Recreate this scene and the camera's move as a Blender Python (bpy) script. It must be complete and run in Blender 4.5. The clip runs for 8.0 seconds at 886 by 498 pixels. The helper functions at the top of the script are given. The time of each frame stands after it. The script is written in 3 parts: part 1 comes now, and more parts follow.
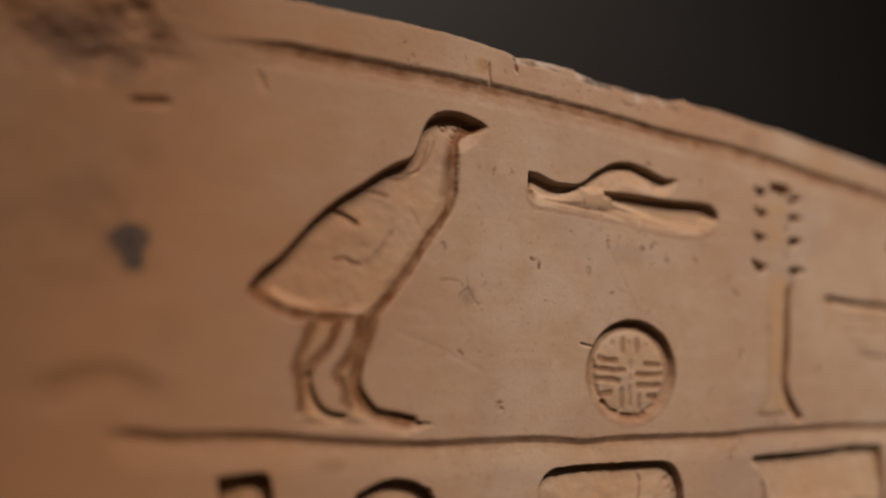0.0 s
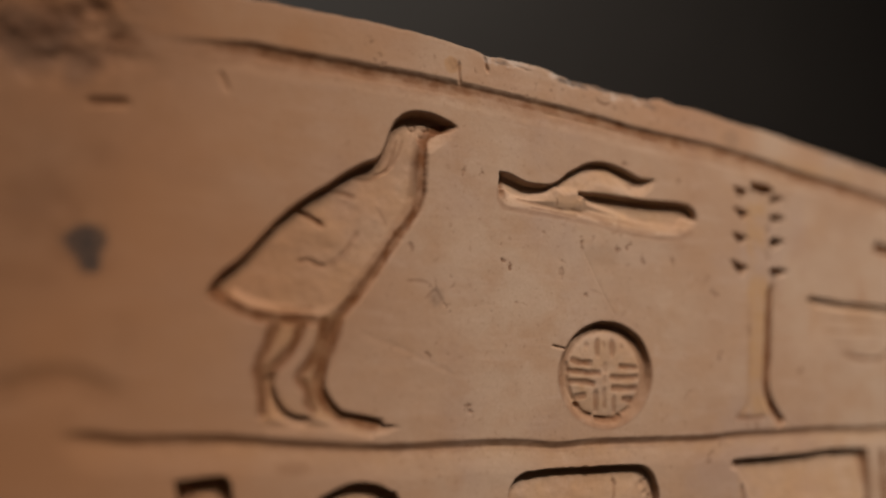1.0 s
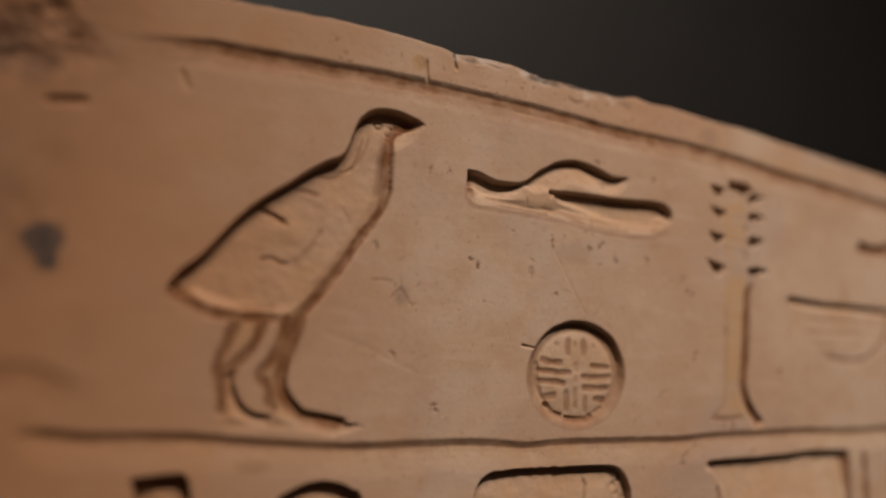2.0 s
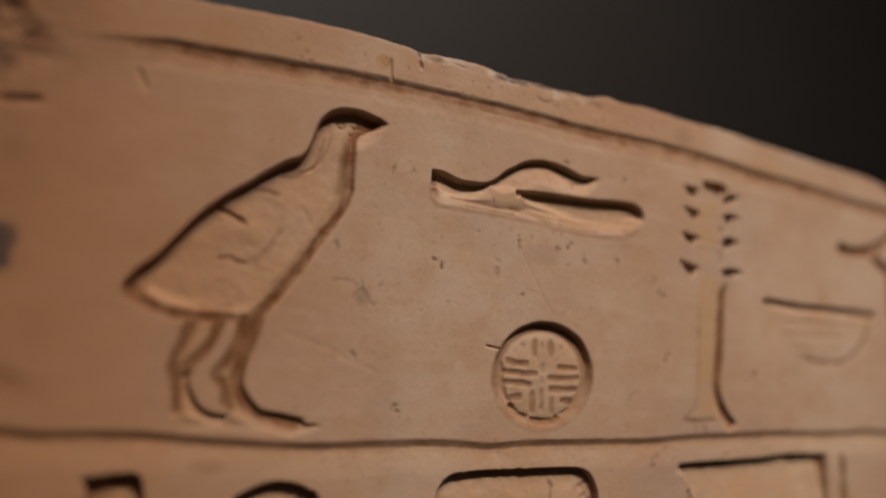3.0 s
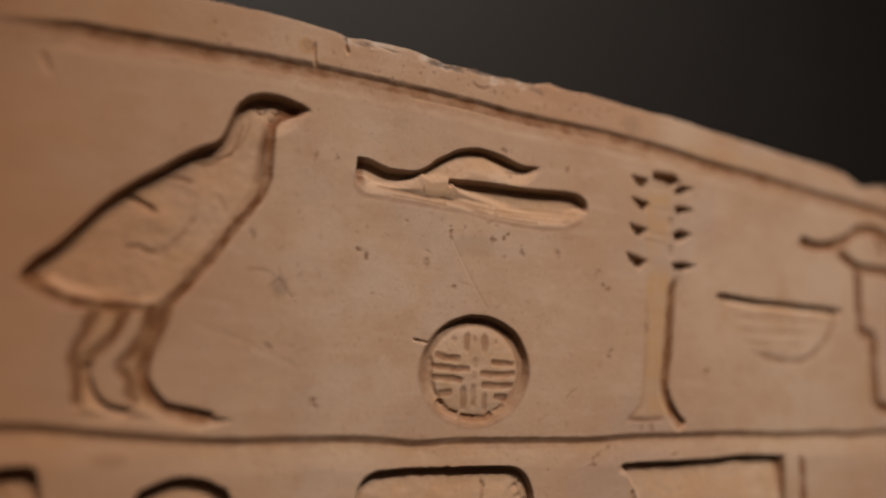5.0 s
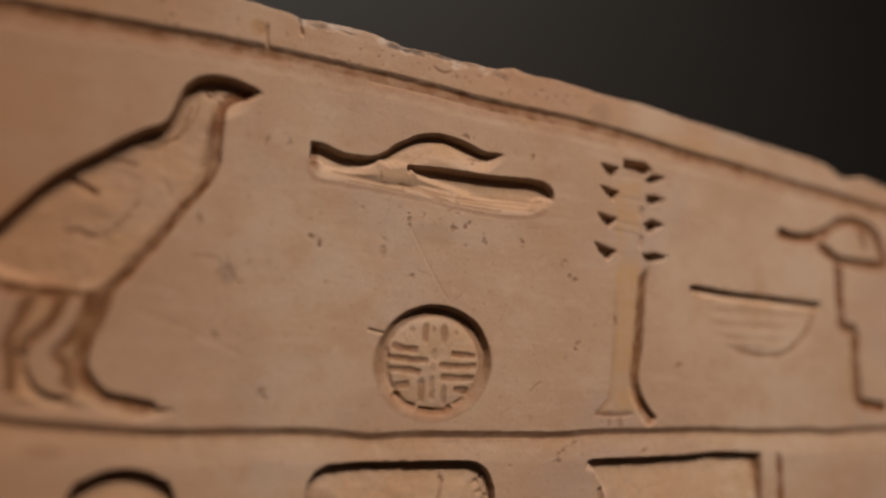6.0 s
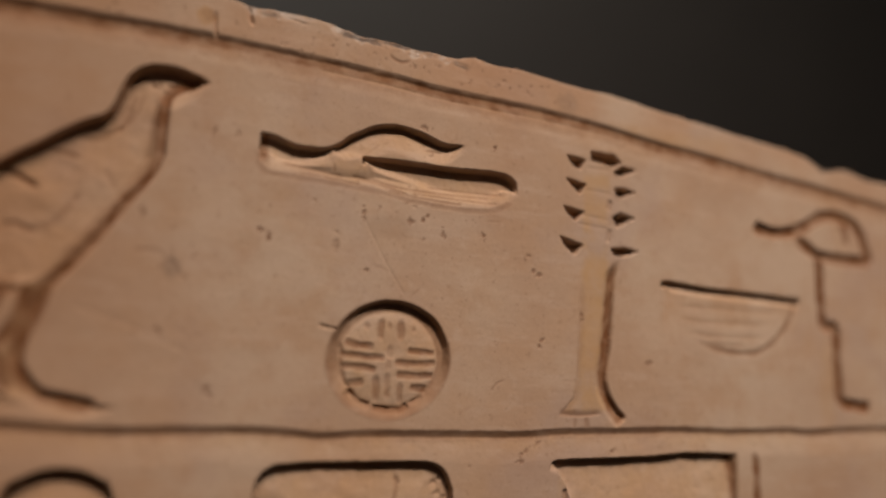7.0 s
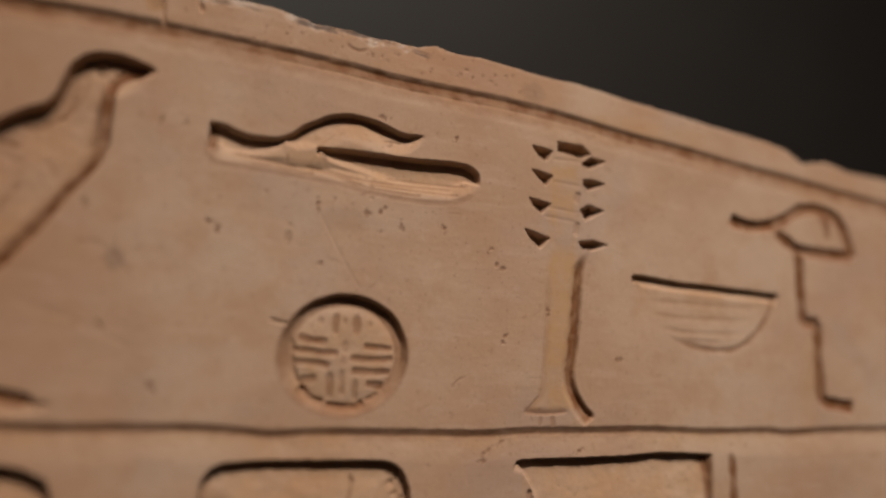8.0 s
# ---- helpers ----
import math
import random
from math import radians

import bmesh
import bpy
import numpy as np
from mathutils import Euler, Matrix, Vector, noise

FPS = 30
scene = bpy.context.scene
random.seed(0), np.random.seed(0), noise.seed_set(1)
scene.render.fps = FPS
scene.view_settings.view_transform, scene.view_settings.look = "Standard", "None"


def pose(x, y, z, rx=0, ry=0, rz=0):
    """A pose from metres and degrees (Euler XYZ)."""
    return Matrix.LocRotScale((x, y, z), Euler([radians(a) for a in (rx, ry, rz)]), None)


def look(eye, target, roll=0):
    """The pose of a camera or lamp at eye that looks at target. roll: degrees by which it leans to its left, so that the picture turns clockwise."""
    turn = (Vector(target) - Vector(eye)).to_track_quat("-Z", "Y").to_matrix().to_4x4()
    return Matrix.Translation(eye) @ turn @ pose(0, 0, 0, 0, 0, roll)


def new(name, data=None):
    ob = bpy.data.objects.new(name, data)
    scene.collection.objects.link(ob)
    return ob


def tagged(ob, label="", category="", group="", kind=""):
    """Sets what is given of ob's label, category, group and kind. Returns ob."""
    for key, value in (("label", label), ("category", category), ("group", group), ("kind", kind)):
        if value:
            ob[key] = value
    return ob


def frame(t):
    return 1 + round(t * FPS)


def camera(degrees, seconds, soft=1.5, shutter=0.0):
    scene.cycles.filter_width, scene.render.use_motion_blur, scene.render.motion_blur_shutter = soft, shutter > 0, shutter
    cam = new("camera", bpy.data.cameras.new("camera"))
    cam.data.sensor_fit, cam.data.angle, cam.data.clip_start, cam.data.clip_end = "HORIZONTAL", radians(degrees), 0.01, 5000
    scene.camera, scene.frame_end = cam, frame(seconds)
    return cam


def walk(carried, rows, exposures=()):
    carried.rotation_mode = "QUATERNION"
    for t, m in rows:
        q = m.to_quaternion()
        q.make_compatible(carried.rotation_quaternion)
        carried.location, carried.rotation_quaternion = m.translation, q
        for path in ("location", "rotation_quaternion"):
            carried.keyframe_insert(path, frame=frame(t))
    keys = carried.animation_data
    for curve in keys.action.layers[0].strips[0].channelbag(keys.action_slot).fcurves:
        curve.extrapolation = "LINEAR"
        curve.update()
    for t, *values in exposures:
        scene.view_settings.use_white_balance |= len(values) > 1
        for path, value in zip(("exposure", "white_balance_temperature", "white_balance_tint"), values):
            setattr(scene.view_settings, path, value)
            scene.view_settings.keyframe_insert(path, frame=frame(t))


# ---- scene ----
cam = camera(75.10, 8.0, soft=2.25)
BASE_Z = 1.45          # height of the round sign's centre over the floor
ROWS = [
    (0.0, -0.14530, -0.16940, 0.01581, 96.561, -3.482, -22.411),
    (0.5, -0.13938, -0.17068, 0.01609, 96.627, -3.368, -22.138),
    (1.0, -0.13338, -0.17214, 0.01670, 96.651, -3.443, -21.846),
    (1.5, -0.12719, -0.17407, 0.01693, 96.633, -3.513, -21.488),
    (3.0, -0.10703, -0.18043, 0.01808, 96.596, -3.870, -20.524),
    (3.5, -0.09991, -0.18246, 0.01888, 96.495, -3.959, -20.163),
    (4.0, -0.09297, -0.18359, 0.01888, 96.505, -4.044, -19.955),
    (5.5, -0.06995, -0.18383, 0.01580, 96.659, -4.190, -19.147),
    (6.0, -0.06127, -0.18306, 0.01417, 96.856, -4.273, -18.975),
    (6.5, -0.05220, -0.18331, 0.01392, 96.824, -4.310, -18.567),
    (7.0, -0.04356, -0.18290, 0.01279, 97.173, -4.175, -18.261),
    (7.5, -0.03475, -0.18263, 0.01204, 97.331, -4.140, -17.842),
    (8.0, -0.02655, -0.18205, 0.01055, 97.635, -4.058, -17.607),
]
walk(cam, [(t, pose(x, y, BASE_Z + z, rx, ry, rz)) for t, x, y, z, rx, ry, rz in ROWS])
cam.data.dof.use_dof = True
cam.data.dof.focus_distance = 0.196
cam.data.dof.aperture_fstop = 1.5

# ---- world and light: dark gallery, one warm spotlight on the stone, two added fills ----
world = bpy.data.worlds.new("gallery_dark")
scene.world = world
world.use_nodes = True
world.node_tree.nodes["Background"].inputs[0].default_value = (1.0, 0.62, 0.42, 1)
world.node_tree.nodes["Background"].inputs[1].default_value = 0.05


def lamp(name, kind, eye, target, energy, colour, **more):
    data = bpy.data.lights.new(name, kind)
    data.energy, data.color = energy, colour
    for key, value in more.items():
        if key == "radius":
            data.shadow_soft_size = value
        elif key == "beam":
            data.spot_size, data.spot_blend = radians(value), 1.0
        elif key == "size":
            data.size = value
    ob = new(name, data)
    ob.matrix_world = look(eye, target)
    return ob


AIM = (0.135, 0.0, BASE_Z - 0.02)
lamp("spotlight", "SPOT", (0.26, -0.98, BASE_Z + 1.30), AIM, 71, (1.0, 0.84, 0.715), radius=0.05, beam=29)
# added fill lamp behind the slab, unseen, gives the back wall its gradient
lamp("added_wall_fill", "AREA", (-0.8, 0.5, 4.9), (1.9, 2.2, 2.3), 45, (0.96, 1.0, 0.95), size=1.0)
# added fill lamp, no visible source, lifts the shadows in the carving
lamp("added_face_fill", "AREA", (-0.2, -2.2, 4.8), (-0.1, -1.2, 1.0), 85.0, (1.0, 0.75, 0.60), size=1.2)


# ---- materials ----
def nodes_of(name):
    m = bpy.data.materials.new(name)
    m.use_nodes = True
    return m, m.node_tree.nodes, m.node_tree.links


def plain(name, colour, rough, scale=30.0, vary=0.25, bump=0.1):
    m, n, l = nodes_of(name)
    b = n["Principled BSDF"]
    b.inputs["Roughness"].default_value = rough
    co = n.new("ShaderNodeTexCoord")
    a, c = n.new("ShaderNodeTexNoise"), n.new("ShaderNodeTexNoise")
    a.inputs["Scale"].default_value, a.inputs["Detail"].default_value = scale, 8
    c.inputs["Scale"].default_value, c.inputs["Detail"].default_value = scale / 14, 4
    for x in (a, c):
        l.new(co.outputs["Object"], x.inputs["Vector"])
    add = n.new("ShaderNodeMath")
    l.new(a.outputs[0], add.inputs[0]), l.new(c.outputs[0], add.inputs[1])
    ramp = n.new("ShaderNodeMapRange")
    ramp.inputs[1].default_value, ramp.inputs[2].default_value = 0.6, 1.4
    ramp.inputs[3].default_value, ramp.inputs[4].default_value = 1 - vary, 1 + vary
    l.new(add.outputs[0], ramp.inputs[0])
    mix = n.new("ShaderNodeVectorMath")
    mix.operation = "SCALE"
    mix.inputs[0].default_value = colour
    l.new(ramp.outputs[0], mix.inputs["Scale"])
    l.new(mix.outputs[0], b.inputs["Base Color"])
    bm = n.new("ShaderNodeBump")
    bm.inputs["Strength"].default_value, bm.inputs["Distance"].default_value = bump, 0.002
    l.new(a.outputs[0], bm.inputs["Height"]), l.new(bm.outputs[0], b.inputs["Normal"])
    return m


def limestone():
    """Fine warm limestone: clouds, fine grain, ochre left in the carving, brown along the cuts, grey and dark stains,
    pale fresh breaks.
    """
    m, n, l = nodes_of("limestone")
    b = n["Principled BSDF"]
    b.inputs["Specular IOR Level"].default_value = 0.3
    co = n.new("ShaderNodeTexCoord")

    def tex(scale, detail, rough=0.55, stretch=None):
        t = n.new("ShaderNodeTexNoise")
        t.inputs["Scale"].default_value, t.inputs["Detail"].default_value, t.inputs["Roughness"].default_value = scale, detail, rough
        if stretch:
            mp = n.new("ShaderNodeMapping")
            mp.inputs["Scale"].default_value = stretch
            l.new(co.outputs["Object"], mp.inputs["Vector"]), l.new(mp.outputs[0], t.inputs["Vector"])
        else:
            l.new(co.outputs["Object"], t.inputs["Vector"])
        return t.outputs[0]

    def band(v, lo, hi, a=0.0, c=1.0):
        r = n.new("ShaderNodeMapRange")
        for i, x in enumerate((lo, hi, a, c)):
            r.inputs[i + 1].default_value = x
        l.new(v, r.inputs[0])
        return r.outputs[0]

    def mul(a, c):
        r = n.new("ShaderNodeMath")
        r.operation = "MULTIPLY"
        l.new(a, r.inputs[0])
        if isinstance(c, float):
            r.inputs[1].default_value = c
        else:
            l.new(c, r.inputs[1])
        return r.outputs[0]

    def attr(name):
        a = n.new("ShaderNodeAttribute")
        a.attribute_name = name
        return a.outputs["Fac"]

    def mixed(fac, one, two):
        x = n.new("ShaderNodeMix")
        x.data_type = "RGBA"
        l.new(fac, x.inputs[0])
        for i, c in ((6, one), (7, two)):
            if isinstance(c, tuple):
                x.inputs[i].default_value = (*c, 1)
            else:
                l.new(c, x.inputs[i])
        return x.outputs[2]

    clouds, mid, grain = tex(9, 4), tex(55, 6), tex(900, 4, 0.7)
    streak = tex(40, 5, 0.6, (1.0, 1.0, 5.0))
    col = mixed(band(clouds, 0.38, 0.62), (0.452, 0.30, 0.203), (0.575, 0.458, 0.355))
    col = mixed(mul(band(mid, 0.46, 0.64), 0.75), col, (0.49, 0.335, 0.225))
    col = mixed(mul(band(streak, 0.52, 0.70), 0.45), col, (0.60, 0.47, 0.38))
    col = mixed(mul(band(tex(22, 4), 0.53, 0.66), 0.5), col, (0.44, 0.335, 0.285))
    col = mixed(mul(band(tex(75, 5, 0.65), 0.56, 0.70), 0.5), col, (0.42, 0.265, 0.165))
    col = mixed(mul(band(grain, 0.3, 0.75), 0.35), col, (0.36, 0.24, 0.16))
    col = mixed(mul(band(tex(420, 3), 0.62, 0.68), 0.3), col, (0.25, 0.15, 0.09))
    col = mixed(mul(band(tex(150, 4), 0.60, 0.72), 0.3), col, (0.63, 0.51, 0.42))
    col = mixed(mul(band(tex(900, 2), 0.68, 0.74), 0.35), col, (0.22, 0.13, 0.08))
    col = mixed(mul(attr("ochre"), band(tex(70, 5), 0.3, 0.7, 0.3, 0.9)), col, (0.50, 0.315, 0.15))
    col = mixed(mul(attr("rust"), 0.95), col, (0.452, 0.237, 0.116))
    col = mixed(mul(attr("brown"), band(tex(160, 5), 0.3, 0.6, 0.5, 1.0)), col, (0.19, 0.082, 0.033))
    col = mixed(attr("fresh"), col, (0.57, 0.50, 0.44))
    col = mixed(mul(attr("grey"), band(tex(300, 4), 0.2, 0.6, 0.6, 1.0)), col, (0.075, 0.066, 0.062))
    # dirt, plus the lens falloff painted at the far left
    col = mixed(mul(attr("dirt"), band(tex(240, 5), 0.25, 0.65, 0.35, 1.0)), col, (0.19, 0.10, 0.055))
    l.new(col, b.inputs["Base Color"])
    l.new(band(mid, 0.3, 0.7, 0.72, 0.9), b.inputs["Roughness"])
    b1, b2 = n.new("ShaderNodeBump"), n.new("ShaderNodeBump")
    b1.inputs["Strength"].default_value, b1.inputs["Distance"].default_value = 0.4, 0.0001
    b2.inputs["Strength"].default_value, b2.inputs["Distance"].default_value = 0.42, 0.0004
    l.new(grain, b1.inputs["Height"]), l.new(tex(180, 6, 0.6), b2.inputs["Height"])
    l.new(b2.outputs[0], b1.inputs["Normal"]), l.new(b1.outputs[0], b.inputs["Normal"])
    return m


STONE = limestone()
DARK_WALL = plain("dark_wall_paint", (0.052, 0.047, 0.043), 0.75, 60, 0.12)
DARK_FLOOR = plain("dark_floor", (0.06, 0.05, 0.045), 0.5, 20, 0.2)
DARK_CEILING = plain("black_ceiling", (0.02, 0.02, 0.02), 0.9)
PLINTH = plain("plinth_paint", (0.10, 0.09, 0.08), 0.6)


# ---- the gallery ----
def box(name, lo, hi, material, kind="structure", bevel=0.0):
    bm = bmesh.new()
    bmesh.ops.create_cube(bm, size=1)
    for v in bm.verts:
        v.co = [(a + c) / 2 + (c - a) * q for a, c, q in zip(lo, hi, v.co)]
    if bevel:
        bmesh.ops.bevel(bm, geom=bm.edges[:], offset=bevel, segments=2, affect="EDGES")
    me = bpy.data.meshes.new(name)
    bm.to_mesh(me), bm.free()
    me.materials.append(material)
    ob = new(name, me)
    if kind:
        tagged(ob, kind=kind)
    return ob


tagged(box("floor", (-4, -4, -0.1), (7, 2.4, 0), DARK_FLOOR), "dark gallery floor in dim light")
tagged(box("ceiling", (-4.2, -4.2, 5.2), (7.2, 2.6, 5.3), DARK_CEILING), "black gallery ceiling in shadow")
tagged(box("wall_north", (-4, 2.2, 0), (7, 2.4, 5.2), DARK_WALL), "dark grey painted gallery wall, dim and plain")
tagged(box("wall_south", (-4, -4.2, 0), (7, -4.0, 5.2), DARK_WALL), "dark grey painted gallery wall, dim and plain")
tagged(box("wall_west", (-4.2, -4, 0), (-4, 2.4, 5.2), DARK_WALL), "dark grey painted gallery wall, dim and plain")
tagged(box("wall_east", (7, -4, 0), (7.2, 2.4, 5.2), DARK_WALL), "dark grey painted gallery wall, dim and plain")

SLAB_BOTTOM = -0.60    # stela's foot, from the round sign's centre
plinth = box("plinth", (-0.66, -0.12, 0), (0.53, 0.24, BASE_Z + SLAB_BOTTOM), PLINTH, "", 0.004)
tagged(plinth, "dark painted museum plinth under the carved stela", "plinth")


# ---- the carved stela; all of its measures in millimetres from the round sign's centre: u to the right, v up, h into the stone ----
def pairs(text):
    return np.array([float(q) for q in text.split()]).reshape(-1, 2)


def curve(text, step=1.2):
    """A smooth line through a few points."""
    p = pairs(text) if isinstance(text, str) else text
    q = np.vstack([2 * p[0] - p[1], p, 2 * p[-1] - p[-2]])
    out = []
    for i in range(len(p) - 1):
        a, b, c, d = q[i:i + 4]
        k = max(2, int(np.hypot(*(c - b)) / step))
        t = (np.arange(k) / k)[:, None]
        out.append(0.5 * (2 * b + (c - a) * t + (2 * a - 5 * b + 4 * c - d) * t ** 2 + (3 * b - a - 3 * c + d) * t ** 3))
    return np.vstack(out + [p[-1:]])


def clouds(u, v, size, seed, octaves=3):
    """Smooth noise from -1 to 1 with lumps of that size."""
    total, amp, norm = np.zeros_like(u), 1.0, 0.0
    for k in range(octaves):
        g = np.random.RandomState(seed + 17 * k).uniform(-1, 1, (256, 256))
        x, y = u / size + 71.3, v / size + 93.7
        i, j = np.floor(x).astype(int), np.floor(y).astype(int)
        fx, fy = x - i, y - j
        fx, fy = fx * fx * (3 - 2 * fx), fy * fy * (3 - 2 * fy)
        a, b = g[i % 256, j % 256], g[(i + 1) % 256, j % 256]
        c, d = g[i % 256, (j + 1) % 256], g[(i + 1) % 256, (j + 1) % 256]
        total += amp * ((a * (1 - fx) + b * fx) * (1 - fy) + (c * (1 - fx) + d * fx) * fy)
        norm, amp, size = norm + amp, amp * 0.55, size / 2.1
    return total / norm


def step01(x):
    x = np.clip(x, 0, 1)
    return x * x * (3 - 2 * x)


# the arched, chipped upper edge
RIM = pairs("""-200 101.6  -163 103.8  -136 106  -116 107.1  -98 108.2  -88 108.5  -68 108.2  -58 107.4  -53.5 106.4  -47.9 107
 -39 107.2  -30 106.8  -23 105.6  -18.8 104.8  -8.2 105.2  0 104.4  7 104.4  15.3 104.3  21.8 106  25.6 105.3  30 104.7  38 105.2
 49.3 104.4  66 103.2  79 103.4  96 101.5  121 99.6  136 97.9  150 97  164.6 96  176.7 94.1  182.8 90.9  186 89.6  198.6 92.1  205 91.1  211.6 89.8  222 89.6  236 89""")


def arch(u):
    return 107.4 - (u + 75) ** 2 / 5400


def rim_top(u):
    inside = np.interp(u, RIM[:, 0], RIM[:, 1])
    k = step01((u + 215) / 30) * step01((250 - u) / 30)
    rough = 0.28 * clouds(u, 0 * u, 3.0, 5) + 0.25 * clouds(u, 0 * u, 11.0, 6)
    return inside * k + arch(u) * (1 - k) + rough


us = np.concatenate([np.linspace(-620, -240, 40)[:-1], np.arange(-240, -142, 0.7), np.arange(-142, 100, 0.36), np.arange(100, 222, 0.5), np.arange(222, 278, 0.8), np.linspace(278, 490, 24)])
top = rim_top(us)
low = np.linspace(SLAB_BOTTOM * 1000, -60, 30)[:-1]
steps = np.append(np.linspace(0, 1, 450)[:-1], (0.9994, 1.0))
V = np.vstack([np.repeat(low[:, None], len(us), 1), -60 + steps[:, None] * (top[None] + 60)])
U = np.repeat(us[None], len(V), 0)
H = np.zeros_like(U)                      # depth of the carving
OCHRE, GREY, DIRT_SHADE, FRESH, RUST, BROWN = (np.zeros_like(U) for _ in range(6))
PIECE = np.zeros(U.shape, int)            # which part of the stela a place belongs to
PIECES, UNDER = ["slab"], {}


def near(p, reach):
    return np.nonzero((U > p[:, 0].min() - reach) & (U < p[:, 0].max() + reach) & (V > p[:, 1].min() - reach) & (V < p[:, 1].max() + reach))


def to_line(p, at):
    """Distance to a line, side (1: right of its way) and length along it, for the places at."""
    x, y = U[at], V[at]
    best, side, along = np.full(len(x), 1e9), np.ones(len(x)), np.zeros(len(x))
    run, last = 0.0, len(p) - 2
    for k, ((ax, ay), (bx, by)) in enumerate(zip(p[:-1], p[1:])):
        dx, dy = bx - ax, by - ay
        n = math.hypot(dx, dy) + 1e-9
        s = ((x - ax) * dx + (y - ay) * dy) / n
        t = np.clip(s, 0, n)
        d = np.hypot(x - ax - t * dx / n, y - ay - t * dy / n)
        m = d < best - 1e-6
        best[m], along[m] = d[m], run + t[m]
        if k == 0:
            along[m] = np.minimum(s, t)[m]
        if k == last:
            along[m] = run + np.where(s > n, s, t)[m]
        side[m] = np.where(((x - ax) * dy - (y - ay) * dx)[m] >= 0, 1, -1)
        run += n
    return best, side, along, run


def carve(at, depth):
    H[at] = np.maximum(H[at], depth)


def inside(p, at):
    x, y = U[at], V[at]
    odd = np.zeros(len(x), bool)
    for (ax, ay), (bx, by) in zip(p, np.roll(p, -1, 0)):
        odd ^= ((ay > y) != (by > y)) & (x < (bx - ax) * (y - ay) / (by - ay + 1e-12) + ax)
    return odd


def cut(text, deep, wide, power=1.3, ends=(2.5, 2.5), soft=0.45, wobble=0.15, brown=0.2, band=2.6, chips=0.5, fan=(0.0, 0.0), within=None, lip=3.0, extra=False):
    """A chisel cut: a steep wall along the line, its floor rising to the surface on the line's right; brown: strength
    of the brown tint along the wall; within: the outline that bounds the floor, with a lip that wide.
    """
    p = curve(text)
    at = near(p, wide + 2)
    d, side, s, run = to_line(p, at)
    by_wall = np.exp(-d / 3)
    d = d * side - 0.5 + by_wall * wobble * (clouds(U[at], V[at], 2.5, 31) + 0.6 * clouds(U[at], V[at], 8, 32))
    d += by_wall * chips * step01(2.5 * clouds(U[at], V[at], 7, 38) - 0.4) * clouds(U[at], V[at], 1.3, 39)
    side, d = np.sign(d), np.abs(d)
    fade = step01((s + 0.3) / (max(ends[0], 0.5) + fan[0] * d)) * step01((run - s + 0.3) / (max(ends[1], 0.5) + fan[1] * d))
    fade = fade * (1 + 0.15 * clouds(U[at], V[at], 9, 33))
    right = np.clip(1 - d / (wide * (0.2 + 0.8 * fade)), 0, 1) ** power
    left = np.clip(1 - d / soft, 0, 1)
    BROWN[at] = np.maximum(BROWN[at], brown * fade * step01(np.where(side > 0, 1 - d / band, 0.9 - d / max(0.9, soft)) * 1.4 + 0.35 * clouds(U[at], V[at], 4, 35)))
    depth = 1.42 * deep * fade * np.where(side > 0, right, left)
    if within is not None:
        edge = to_line(np.vstack([within, within[:1]]), at)[0]
        depth *= np.where(inside(within, at), step01(edge / lip), 0) * (side > 0) * (d > 5) + ((side < 0) | (d <= 5)) * np.where(inside(within, at), 1, np.clip(1 - edge / 1.2, 0, 1))
    if extra:
        H[at] += depth
    else:
        carve(at, depth)


def groove(text, deep, wide, ends=(2, 2), extra=False, brown=0.45):
    """A round-bottomed scratch along the line; extra: cut into what is there already."""
    p = curve(text)
    at = near(p, wide)
    d, side, s, run = to_line(p, at)
    fade = step01((s + 0.4) / max(ends[0], 0.01)) * step01((run - s + 0.4) / max(ends[1], 0.01))
    w = wide / 2 * (0.6 + 0.4 * fade) * (1 + 0.3 * clouds(U[at], V[at], 4, 41))
    d = np.abs(d + 0.12 * min(wide, 2) * clouds(U[at], V[at], 2.2, 42))
    k = deep * fade * np.clip(1 - (d / w) ** 2, 0, 1)
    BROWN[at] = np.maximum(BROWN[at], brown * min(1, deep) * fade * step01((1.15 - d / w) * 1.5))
    if extra:
        H[at] += k
    else:
        carve(at, k)


def wedge(text, deep, slope=0.7):
    """A small deep notch with the outline given."""
    p = pairs(text)
    at = near(p, 2)
    loop = np.vstack([p, p[:1]])
    d = to_line(loop, at)[0] + 0.15 * clouds(U[at], V[at], 2, 51)
    BROWN[at] = np.maximum(BROWN[at], 0.4 * inside(p, at))
    carve(at, np.where(inside(p, at), deep * np.clip(0.25 + d / slope, 0, 1), deep * np.clip(0.25 - d / 0.8, 0, 1)))


def piece(name, text, spread=2.0, under=""):
    """Make the outline and what lies round it a part of its own, of the stela or of one of its parts."""
    p = pairs(text) if isinstance(text, str) else text
    at = near(p, spread)
    loop = np.vstack([p, p[:1]])
    m = inside(p, at) | (to_line(loop, at)[0] < spread)
    PIECES.append(name)
    UNDER[len(PIECES) - 1] = under
    PIECE[at[0][m], at[1][m]] = len(PIECES) - 1


def blot(field, u, v, ru, rv, amount=1.0, seed=61, edge=0.35):
    p = np.array([[u - ru, v - rv], [u + ru, v + rv]])
    at = near(p, max(ru, rv))
    r = np.hypot((U[at] - u) / ru, (V[at] - v) / rv) + 0.35 * clouds(U[at], V[at], max(ru, rv) * 0.8, seed)
    field[at] = np.maximum(field[at], amount * step01((1 - r) / edge + 0.5))


